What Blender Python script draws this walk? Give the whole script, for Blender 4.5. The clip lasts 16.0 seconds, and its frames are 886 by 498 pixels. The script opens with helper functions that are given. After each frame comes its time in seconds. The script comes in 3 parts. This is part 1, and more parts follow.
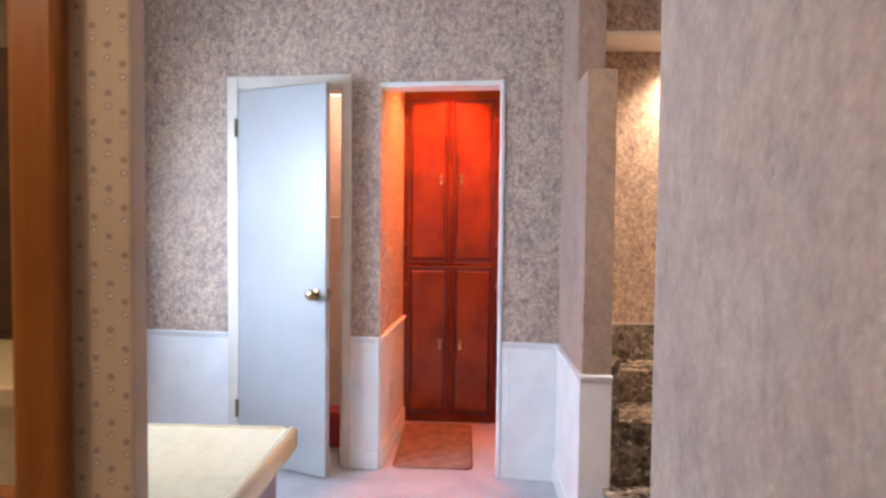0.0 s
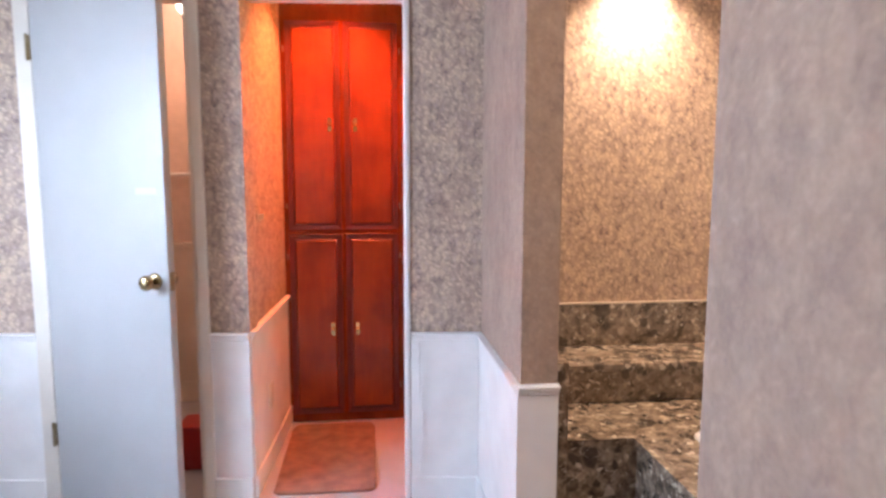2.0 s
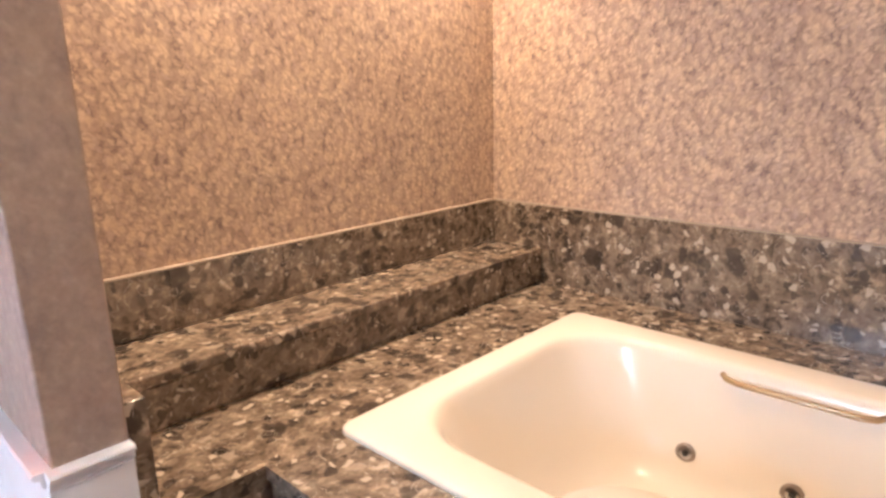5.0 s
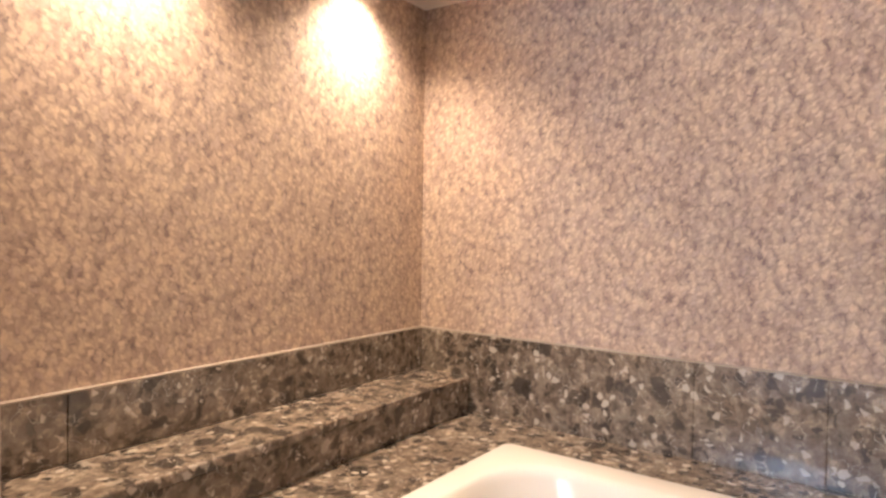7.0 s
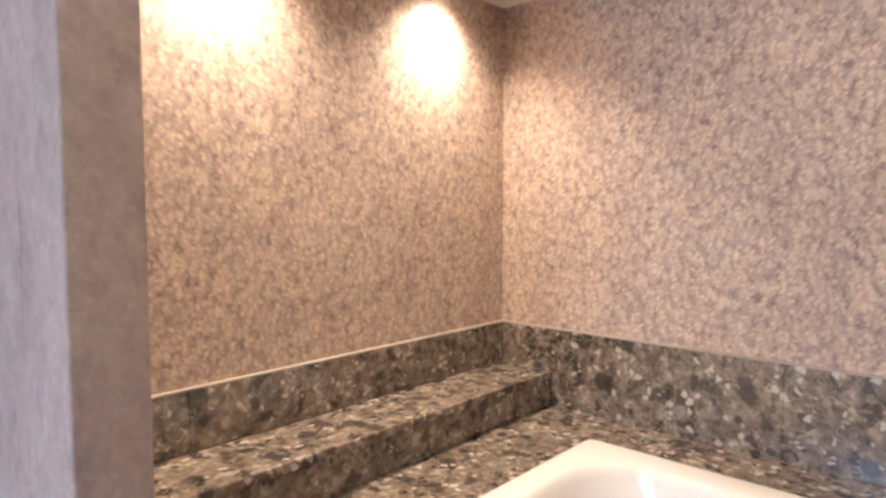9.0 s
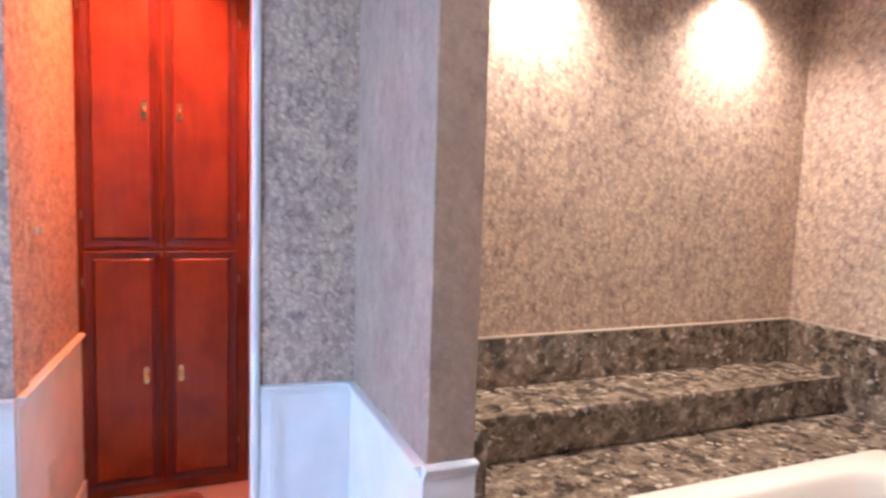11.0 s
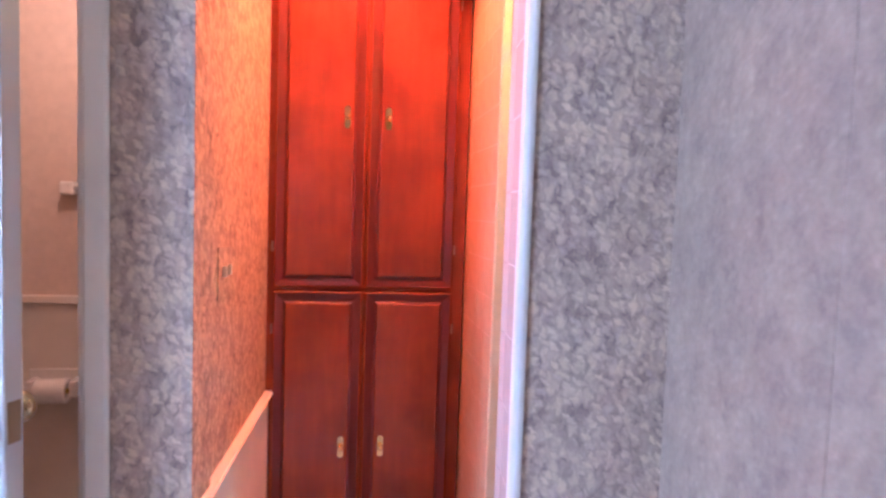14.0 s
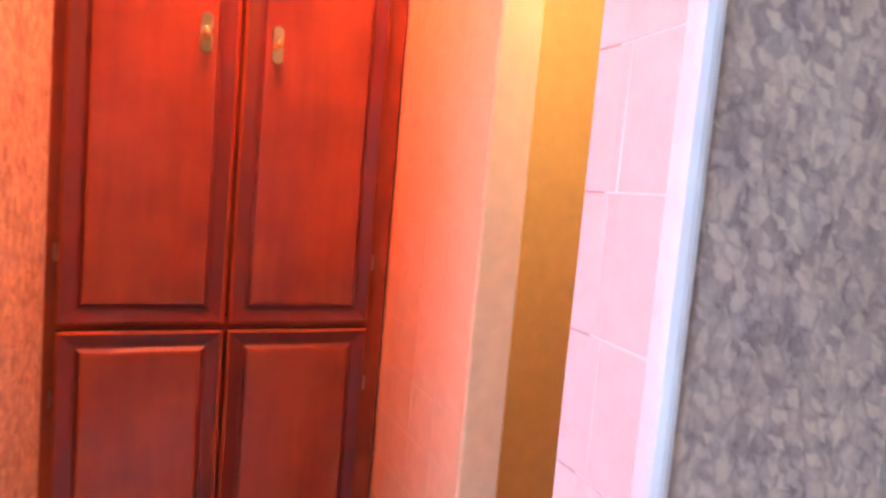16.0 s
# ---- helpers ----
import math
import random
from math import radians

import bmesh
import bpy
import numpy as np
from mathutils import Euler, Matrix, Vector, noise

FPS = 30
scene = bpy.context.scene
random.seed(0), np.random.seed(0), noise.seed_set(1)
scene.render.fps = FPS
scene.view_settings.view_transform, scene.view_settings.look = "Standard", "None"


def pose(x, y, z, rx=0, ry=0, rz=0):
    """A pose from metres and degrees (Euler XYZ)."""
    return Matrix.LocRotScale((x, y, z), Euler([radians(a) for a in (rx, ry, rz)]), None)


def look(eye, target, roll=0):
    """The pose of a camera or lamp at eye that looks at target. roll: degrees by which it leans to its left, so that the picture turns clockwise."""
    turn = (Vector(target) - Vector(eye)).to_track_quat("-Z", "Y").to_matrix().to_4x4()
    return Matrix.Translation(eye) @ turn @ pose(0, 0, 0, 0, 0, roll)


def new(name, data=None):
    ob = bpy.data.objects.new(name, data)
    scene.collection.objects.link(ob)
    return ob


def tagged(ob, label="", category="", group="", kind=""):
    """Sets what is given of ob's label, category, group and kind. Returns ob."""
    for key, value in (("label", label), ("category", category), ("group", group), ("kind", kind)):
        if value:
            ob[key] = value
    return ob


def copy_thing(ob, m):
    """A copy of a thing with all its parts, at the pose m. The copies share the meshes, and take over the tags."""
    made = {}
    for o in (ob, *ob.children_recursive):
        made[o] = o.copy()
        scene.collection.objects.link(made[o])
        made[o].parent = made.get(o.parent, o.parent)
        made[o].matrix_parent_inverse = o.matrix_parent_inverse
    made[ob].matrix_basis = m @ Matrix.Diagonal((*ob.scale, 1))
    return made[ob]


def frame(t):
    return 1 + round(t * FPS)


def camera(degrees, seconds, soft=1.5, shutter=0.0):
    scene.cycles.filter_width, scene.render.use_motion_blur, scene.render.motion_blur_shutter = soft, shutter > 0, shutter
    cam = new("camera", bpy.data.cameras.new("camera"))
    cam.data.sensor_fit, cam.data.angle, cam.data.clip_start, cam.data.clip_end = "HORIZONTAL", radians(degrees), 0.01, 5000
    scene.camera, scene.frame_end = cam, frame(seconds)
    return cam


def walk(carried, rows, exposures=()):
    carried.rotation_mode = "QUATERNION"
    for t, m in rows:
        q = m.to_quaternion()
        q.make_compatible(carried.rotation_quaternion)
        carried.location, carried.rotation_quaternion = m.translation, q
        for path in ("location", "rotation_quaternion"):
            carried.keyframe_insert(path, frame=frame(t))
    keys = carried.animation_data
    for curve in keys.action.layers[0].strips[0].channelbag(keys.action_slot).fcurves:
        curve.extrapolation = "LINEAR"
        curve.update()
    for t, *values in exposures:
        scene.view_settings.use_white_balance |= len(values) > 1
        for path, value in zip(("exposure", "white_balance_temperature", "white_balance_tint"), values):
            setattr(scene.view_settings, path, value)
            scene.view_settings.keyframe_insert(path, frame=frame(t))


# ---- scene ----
cam = camera(70.5, 16.0, 2.7, 0.35)
PATH = [
    (0, (-0.294, 0.769, 1.323), (-0.368, 2.766, 1.243), 0.6),
    (0.5, (-0.283, 0.922, 1.317), (-0.29, 2.92, 1.225), 0.4),
    (1, (-0.259, 1.114, 1.332), (-0.215, 3.11, 1.203), 0.3),
    (1.5, (-0.259, 1.26, 1.34), (-0.141, 3.249, 1.171), 0.3),
    (2, (-0.27, 1.516, 1.341), (-0.033, 3.489, 1.115), 0.1),
    (2.5, (-0.265, 1.684, 1.324), (0.128, 3.625, 1.049), -0.3),
    (3, (-0.151, 1.982, 1.264), (0.387, 3.881, 0.936), -1.7),
    (3.5, (-0.112, 2.103, 1.251), (0.669, 3.904, 0.865), -2.4),
    (4, (-0.086, 2.234, 1.253), (0.977, 3.865, 0.792), -2.1),
    (4.5, (-0.038, 2.301, 1.249), (1.233, 3.762, 0.752), -1.5),
    (5, (-0.024, 2.268, 1.275), (1.386, 3.604, 0.798), -1.3),
    (7.5, (-0.056, 2.331, 1.237), (1.576, 3.487, 1.215), 0.8),
    (8, (-0.069, 2.34, 1.295), (1.55, 3.513, 1.248), 0.0),
    (10.5, (-0.257, 2.137, 1.335), (0.717, 3.874, 1.142), 1.7),
    (11, (-0.31, 2.068, 1.323), (0.449, 3.91, 1.143), 1.8),
    (11.5, (-0.32, 2.041, 1.331), (0.233, 3.955, 1.151), 2.3),
    (12, (-0.329, 2.074, 1.322), (0.067, 4.027, 1.16), 2.4),
    (12.5, (-0.371, 2.238, 1.31), (-0.048, 4.206, 1.164), 2.4),
    (13, (-0.428, 2.396, 1.317), (-0.122, 4.368, 1.178), 2.1),
    (13.5, (-0.453, 2.546, 1.302), (-0.165, 4.522, 1.197), 1.6),
    (14, (-0.469, 2.821, 1.326), (-0.154, 4.792, 1.201), 1.9),
    (14.5, (-0.492, 3.015, 1.326), (-0.121, 4.976, 1.208), 1.8),
    (15, (-0.588, 3.222, 1.340), (0.001, 5.127, 1.188), 2.1),
    (15.5, (-0.610, 3.400, 1.324), (0.138, 5.250, 1.190), 3.0),
    (16, (-0.550, 3.605, 1.350), (0.304, 5.395, 1.182), 5.0),
]
walk(cam, [(t, look(eye, target, roll)) for t, eye, target, roll in PATH],
     exposures=[(0, 0.2, 6050, 13), (2, 0.2, 6150, 15), (3.5, 0.33, 6200, 13), (5, 0.26, 6150, 14), (8, 0.24, 5450, 6), (10.5, 0.25, 5100, 9), (13, 0.26, 4900, 17), (15, 0.3, 5250, 17), (16, 0.24, 5500, 17)])

# ---- world and lights ----
world = bpy.data.worlds.new("world")
scene.world = world
world.use_nodes = True
sky = world.node_tree.nodes.new("ShaderNodeTexSky")
sky.sky_type, sky.sun_disc, sky.sun_elevation, sky.sun_rotation = "NISHITA", False, radians(40), radians(150)
world.node_tree.nodes["Background"].inputs["Strength"].default_value = 0.1
world.node_tree.links.new(sky.outputs[0], world.node_tree.nodes["Background"].inputs["Color"])


def lamp(name, kind, m, power, colour, size=0.1, size_y=None, spot=None, blend=0.5):
    data = bpy.data.lights.new(name, kind)
    data.energy, data.color = power, colour
    if kind == "AREA":
        data.size = size
        if size_y:
            data.shape, data.size_y = "RECTANGLE", size_y
    else:
        data.shadow_soft_size = size
    if spot:
        data.spot_size, data.spot_blend = radians(spot), blend
    ob = new(name, data)
    ob.matrix_world = m
    return ob


WARM = (1.0, 0.71, 0.46)
lamp("window_daylight", "AREA", look((-2.215, 2.90, 1.36), (0, 2.80, 0.45)), 122, (0.64, 0.80, 1.0), 0.86, 0.8)
for lx in (0.80, 1.69):
    lamp("downlight_bulb", "SPOT", look((lx, 3.885, 2.18), (lx, 3.89, 0.5)), 88, WARM, 0.04, spot=130, blend=0.9)
lamp("heat_lamp_glow", "SPOT", look((-0.42, 4.62, 2.37), (-0.42, 4.64, 0)), 158, (1.0, 0.13, 0.035), 0.05, spot=112, blend=0.5)
lamp("shower_bulb", "POINT", pose(0.24, 4.25, 1.95), 14, (1.0, 0.63, 0.15), 0.06)
lamp("bath_bulb", "POINT", pose(-1.25, 4.75, 2.1), 15, (1.0, 0.54, 0.34), 0.08)
# Unseen warm lamp added at the back to brighten the nearest walls.
lamp("rear_fill_lamp", "POINT", pose(-1.6, 0.60, 2.3), 34, (1.0, 0.68, 0.40), 0.15)
# Warm fill added above the tub, where no lamp is in view.
lamp("tub_fill_lamp", "SPOT", look((1.0, 2.35, 2.66), (1.0, 2.45, 0)), 68, (1.0, 0.71, 0.46), 0.06, spot=160, blend=0.7)


# ---- materials ----
def nodes(name, rough=0.6, metal=0.0):
    m = bpy.data.materials.new(name)
    m.use_nodes = True
    t = m.node_tree
    b = t.nodes["Principled BSDF"]
    b.inputs["Roughness"].default_value, b.inputs["Metallic"].default_value = rough, metal
    return m, t, b


def tex(t, kind, scale=None, vec=None, **props):
    n = t.nodes.new("ShaderNodeTex" + kind)
    for k, v in props.items():
        n.inputs[k].default_value = v
    if scale is not None:
        n.inputs["Scale"].default_value = scale
    if vec is not None:
        t.links.new(vec, n.inputs["Vector"])
    return n


def coords(t, scale=(1, 1, 1)):
    c = t.nodes.new("ShaderNodeTexCoord")
    mp = t.nodes.new("ShaderNodeMapping")
    mp.inputs["Scale"].default_value = scale
    t.links.new(c.outputs["Object"], mp.inputs["Vector"])
    return mp.outputs[0]


def ramp(t, fac, stops):
    r = t.nodes.new("ShaderNodeValToRGB")
    while len(r.color_ramp.elements) < len(stops):
        r.color_ramp.elements.new(0.5)
    for e, (p, c) in zip(r.color_ramp.elements, stops):
        e.position, e.color = p, (*c, 1)
    t.links.new(fac, r.inputs["Fac"])
    return r.outputs["Color"]


def mix(t, fac, a, b, blend="MIX"):
    n = t.nodes.new("ShaderNodeMixRGB")
    n.blend_type = blend
    for sock, v in zip(n.inputs, (fac, a, b)):
        if isinstance(v, (int, float)):
            sock.default_value = v
        elif isinstance(v, tuple):
            sock.default_value = (*v, 1)
        else:
            t.links.new(v, sock)
    return n.outputs[0]


def bump(t, b, height, strength=0.2, dist=0.002):
    n = t.nodes.new("ShaderNodeBump")
    n.inputs["Strength"].default_value, n.inputs["Distance"].default_value = strength, dist
    t.links.new(height, n.inputs["Height"])
    t.links.new(n.outputs[0], b.inputs["Normal"])


def warped(t, vec, scale, amount):
    n = tex(t, "Noise", scale, vec, Detail=2.0)
    s = t.nodes.new("ShaderNodeVectorMath")
    s.operation = "SCALE"
    s.inputs["Scale"].default_value = amount
    t.links.new(n.outputs["Color"], s.inputs[0])
    a = t.nodes.new("ShaderNodeVectorMath")
    t.links.new(vec, a.inputs[0])
    t.links.new(s.outputs[0], a.inputs[1])
    return a.outputs[0]


def math_node(t, op, a, k, k2=0.0):
    n = t.nodes.new("ShaderNodeMath")
    n.operation = op
    for sock, v in zip(n.inputs, (a, k, k2)):
        if isinstance(v, (int, float)):
            sock.default_value = v
        else:
            t.links.new(v, sock)
    return n.outputs[0]


def wallpaper(name, dimming, soft=0.0):
    """Layers of small slanting leaves over dark gaps; the second argument mixes the print towards one dim beige, soft
    blurs the leaves' edges.
    """
    m, t, b = nodes(name, 0.75)
    s = t.nodes.new("ShaderNodeSeparateXYZ")
    t.links.new(warped(t, coords(t), 60, 0.018), s.inputs[0])
    u, z = math_node(t, "ADD", s.outputs[0], s.outputs[1]), s.outputs[2]
    wash = tex(t, "Noise", 70, coords(t, (1, 1, 0.8)), Detail=3.0, Roughness=0.6)
    c = ramp(t, wash.outputs["Fac"], ((0.36, (0.155, 0.118, 0.115)), (0.62, (0.36, 0.278, 0.235))))
    for k, (slant, scale, reach) in enumerate(((36, 31, 0.58), (-32, 40, 0.52), (6, 36, 0.52), (-50, 46, 0.42))):
        cs, sn = math.cos(radians(slant)), math.sin(radians(slant))
        along = math_node(t, "ADD", math_node(t, "MULTIPLY", u, sn), math_node(t, "MULTIPLY", z, cs))
        across = math_node(t, "SUBTRACT", math_node(t, "MULTIPLY", u, cs), math_node(t, "MULTIPLY", z, sn))
        place = t.nodes.new("ShaderNodeCombineXYZ")
        t.links.new(math_node(t, "MULTIPLY_ADD", across, 1.0, 3.1 * k), place.inputs[0])
        t.links.new(math_node(t, "MULTIPLY", along, 0.50), place.inputs[1])
        leaf = tex(t, "Voronoi", scale, place.outputs[0])
        leaf.voronoi_dimensions, leaf.distance = "2D", "MANHATTAN"
        sep = t.nodes.new("ShaderNodeSeparateColor")
        t.links.new(leaf.outputs["Color"], sep.inputs[0])
        far = leaf.outputs["Distance"]
        rim = ramp(t, far, ((reach, (0.40, 0.40, 0.40)), (reach + 0.30 + soft, (0, 0, 0))))
        c = mix(t, rim, c, (0.15, 0.112, 0.112))
        tone = ramp(t, sep.outputs[0], ((0.0, (0.30, 0.225, 0.205)), (0.25, (0.53, 0.41, 0.31)), (0.5, (0.66, 0.515, 0.375)), (0.78, (0.70, 0.545, 0.42)), (1.0, (0.46, 0.365, 0.33))))
        tone = mix(t, ramp(t, far, ((0.05, (0, 0, 0)), (reach, (0.42, 0.42, 0.42)))), tone, (0.34, 0.255, 0.22))
        c = mix(t, ramp(t, far, ((reach - 0.15 - soft, (1, 1, 1)), (reach + soft, (0, 0, 0)))), c, tone)
    mottle = tex(t, "Noise", 34, warped(t, coords(t, (1, 1, 0.7)), 30, 0.03), Detail=4.0, Roughness=0.65)
    c = mix(t, 0.38, c, ramp(t, mottle.outputs["Fac"], ((0.33, (0.22, 0.168, 0.165)), (0.44, (0.45, 0.345, 0.285)), (0.54, (0.63, 0.49, 0.365)), (0.68, (0.74, 0.59, 0.46)))))
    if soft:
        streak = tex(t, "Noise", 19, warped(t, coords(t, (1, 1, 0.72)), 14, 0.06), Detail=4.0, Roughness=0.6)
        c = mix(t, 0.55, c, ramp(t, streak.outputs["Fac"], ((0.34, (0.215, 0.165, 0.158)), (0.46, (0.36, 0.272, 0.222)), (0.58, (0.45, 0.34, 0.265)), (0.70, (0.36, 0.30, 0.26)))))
    c = mix(t, dimming, c, (0.305, 0.220, 0.168))
    big = tex(t, "Noise", 6, coords(t, (1, 1, 0.6)), Detail=4.0)
    c = mix(t, 1.0, c, ramp(t, big.outputs["Fac"], ((0.35, (0.86, 0.84, 0.85)), (0.65, (1.0, 0.99, 0.97)))), "MULTIPLY")
    fine = tex(t, "Noise", 110, coords(t), Detail=3.0)
    c = mix(t, 0.10, c, ramp(t, fine.outputs["Fac"], ((0.3, (0.28, 0.25, 0.24)), (0.7, (0.9, 0.86, 0.82)))), "OVERLAY")
    t.links.new(c, b.inputs["Base Color"])
    bump(t, b, fine.outputs["Fac"], 0.12, 0.001)
    return m


def paint(name, colour, rough=0.4, var=0.06, scale=6.0, bumps=0.05):
    m, t, b = nodes(name, rough)
    n = tex(t, "Noise", scale, coords(t), Detail=5.0)
    dark = tuple(c * (1 - 2 * var) for c in colour)
    c = ramp(t, n.outputs["Fac"], ((0.3, dark), (0.7, colour)))
    t.links.new(c, b.inputs["Base Color"])
    f = tex(t, "Noise", 220, coords(t), Detail=2.0)
    bump(t, b, f.outputs["Fac"], bumps, 0.001)
    return m


def marble():
    """Brown breccia: angular dark fragments of mixed size in a flecked brown ground, pale chips and curved shell slivers."""
    m, t, b = nodes("brown_breccia_marble", 0.19)
    b.inputs["IOR"].default_value = 1.65
    v = warped(t, coords(t), 30, 0.012)
    v2 = warped(t, coords(t, (1, 1.15, 0.9)), 40, 0.02)

    def chips(scale, vec, channel, share, inner):
        """Mask of the cells that stand out as fragments, with their uneven borders."""
        cell, rim = tex(t, "Voronoi", scale, vec), tex(t, "Voronoi", scale, vec)
        rim.feature = "DISTANCE_TO_EDGE"
        sp = t.nodes.new("ShaderNodeSeparateColor")
        t.links.new(cell.outputs["Color"], sp.inputs[0])
        pick = ramp(t, sp.outputs[channel], ((1 - share, (0, 0, 0)), (1.001 - share, (1, 1, 1))))
        return mix(t, 1.0, pick, ramp(t, rim.outputs["Distance"], ((inner, (0, 0, 0)), (inner + 0.07, (1, 1, 1)))), "MULTIPLY"), sp

    ground = tex(t, "Noise", 21, v, Detail=7.0, Roughness=0.64)
    body = ramp(t, ground.outputs["Fac"], ((0.34, (0.050, 0.039, 0.031)), (0.47, (0.150, 0.117, 0.088)), (0.58, (0.24, 0.188, 0.142)), (0.69, (0.52, 0.43, 0.33))))
    mask, sp = chips(55, v2, 0, 0.5, 0.03)
    c = mix(t, mix(t, 1.0, mask, (0.6, 0.6, 0.6), "MULTIPLY"), body, ramp(t, sp.outputs[1], ((0.0, (0.06, 0.049, 0.041)), (0.5, (0.19, 0.148, 0.112)), (1.0, (0.36, 0.285, 0.215)))))
    for scale, vec, channel, share, inner, colour in (
            (13, v, 0, 0.19, 0.10, (0.036, 0.029, 0.026)), (21, v2, 1, 0.14, 0.08, (0.042, 0.033, 0.028)), (34, v, 2, 0.10, 0.06, (0.030, 0.025, 0.023)),
            (17, v2, 2, 0.08, 0.20, (0.38, 0.32, 0.26)), (40, v, 1, 0.12, 0.10, (0.58, 0.50, 0.41))):
        mask, sp = chips(scale, vec, channel, share, inner)
        tone = mix(t, 0.16, colour, mix(t, 1.0, body, (0.8, 0.8, 0.8), "MULTIPLY"))
        c = mix(t, mix(t, 1.0, mask, (0.88, 0.88, 0.88), "MULTIPLY"), c, tone)
    shell = tex(t, "Noise", 27, warped(t, coords(t), 9, 0.06), Detail=1.0)
    patch = tex(t, "Noise", 15, coords(t), Detail=2.0)
    vein = mix(t, 1.0, ramp(t, shell.outputs["Fac"], ((0.480, (0, 0, 0)), (0.492, (1, 1, 1)), (0.504, (0, 0, 0)))), ramp(t, patch.outputs["Fac"], ((0.50, (0, 0, 0)), (0.56, (0.9, 0.9, 0.9)))), "MULTIPLY")
    c = mix(t, vein, c, (0.56, 0.50, 0.43))
    t.links.new(c, b.inputs["Base Color"])
    return m


def wood(name, dark, light, rough=0.3, cloud=0.35):
    m, t, b = nodes(name, rough)
    g = tex(t, "Noise", 5, coords(t, (9, 9, 0.9)), Detail=6.0, Roughness=0.6)
    blot = tex(t, "Noise", 6, coords(t), Detail=3.0)
    c = mix(t, cloud, ramp(t, g.outputs["Fac"], ((0.3, dark), (0.7, light))), ramp(t, blot.outputs["Fac"], ((0.3, dark), (0.6, light))))
    t.links.new(c, b.inputs["Base Color"])
    bump(t, b, g.outputs["Fac"], 0.06, 0.001)
    return m


def plain(name, colour, rough=0.4, metal=0.0):
    m, t, b = nodes(name, rough, metal)
    n = tex(t, "Noise", 30, coords(t), Detail=3.0)
    c = ramp(t, n.outputs["Fac"], ((0.25, tuple(x * 0.88 for x in colour)), (0.75, colour)))
    t.links.new(c, b.inputs["Base Color"])
    return m


def carpet():
    m, t, b = nodes("grey_carpet", 0.95)
    n = tex(t, "Noise", 260, coords(t), Detail=3.0)
    w = tex(t, "Noise", 4, coords(t), Detail=3.0)
    c = mix(t, 0.5, ramp(t, n.outputs["Fac"], ((0.3, (0.30, 0.31, 0.34)), (0.7, (0.54, 0.55, 0.58)))), ramp(t, w.outputs["Fac"], ((0.35, (0.34, 0.35, 0.37)), (0.65, (0.52, 0.52, 0.54)))))
    t.links.new(c, b.inputs["Base Color"])
    bump(t, b, n.outputs["Fac"], 0.7, 0.004)
    return m


def glow(name, colour, strength):
    m, t, b = nodes(name, 0.4)
    b.inputs["Base Color"].default_value = (*colour, 1)
    b.inputs["Emission Color"].default_value = (*colour, 1)
    b.inputs["Emission Strength"].default_value = strength
    return m


# Second paper: same print blurred, with the walls' dimmer light put into its colour.
PAPER, DIMPAPER, MARBLE, CARPET = wallpaper("leaf_wallpaper", 0.04), wallpaper("dimmed_soft_leaf_wallpaper", 0.45, 0.20), marble(), carpet()
WHITE = paint("white_wainscot_paint", (0.86, 0.86, 0.85), 0.45)
# Door white darkened to offset the strong window light on the slab.
DOORW = paint("dimmed_white_door_paint", (0.425, 0.422, 0.418), 0.35, 0.03)
TAPE = paint("pale_tape", (0.54, 0.54, 0.53), 0.5)
CEIL = paint("cream_ceiling_paint", (0.84, 0.79, 0.72), 0.8)
CASING = paint("off_white_trim_paint", (0.74, 0.69, 0.61), 0.4)
CHERRY = wood("cherry_wood", (0.15, 0.031, 0.009), (0.265, 0.060, 0.013), 0.26, 0.65)
DARKCHERRY = wood("darker_cherry_wood", (0.075, 0.013, 0.009), (0.145, 0.024, 0.014), 0.36, 0.5)
OAK = wood("brown_stained_wood", (0.19, 0.062, 0.010), (0.35, 0.125, 0.024), 0.35)
DARKWOOD = wood("dark_stained_wood", (0.03, 0.016, 0.01), (0.09, 0.045, 0.022), 0.4)
ACRYL = paint("biscuit_acrylic", (0.80, 0.745, 0.66), 0.20, 0.012, 2.5, 0.01)
WORN = plain("worn_gilt_metal", (0.50, 0.40, 0.27), 0.38, 1.0)
GREYJET = plain("grey_jet_metal", (0.34, 0.29, 0.25), 0.45, 0.7)
BRASS = plain("polished_brass", (0.86, 0.64, 0.26), 0.24, 1.0)
ANTIQUE = plain("antique_brass", (0.46, 0.36, 0.20), 0.16, 1.0)
STEEL = plain("brushed_steel", (0.55, 0.53, 0.50), 0.3, 1.0)
CREAMTILE = plain("cream_ceramic", (0.87, 0.77, 0.52), 0.2)
PINKTILE = plain("white_ceramic", (0.78, 0.72, 0.70), 0.22)
ALMOND = plain("almond_ceramic", (0.80, 0.56, 0.34), 0.22)
ALMONDJOINT = plain("almond_tile_joint", (0.74, 0.51, 0.31), 0.6)
BEIGETILE = plain("beige_ceramic", (0.66, 0.54, 0.46), 0.3)
RED = plain("red_plastic", (0.45, 0.02, 0.02), 0.4)
IVORY = plain("ivory_plastic", (0.72, 0.66, 0.54), 0.35)
MIRROR = plain("mirror_silver", (0.9, 0.9, 0.9), 0.02, 1.0)

CAULK = plain("pale_caulk", (0.36, 0.30, 0.24), 0.6)
JOINT = plain("pale_tile_joint", (0.42, 0.36, 0.35), 0.8)
TANJOINT = plain("tan_tile_joint", (0.86, 0.76, 0.51), 0.5)
DARKMETAL = plain("dark_metal", (0.08, 0.075, 0.07), 0.35, 1.0)
BRASSDULL = plain("dull_brass", (0.30, 0.22, 0.12), 0.4, 1.0)
CERAMIC = plain("white_glazed_ceramic", (0.82, 0.80, 0.76), 0.15)
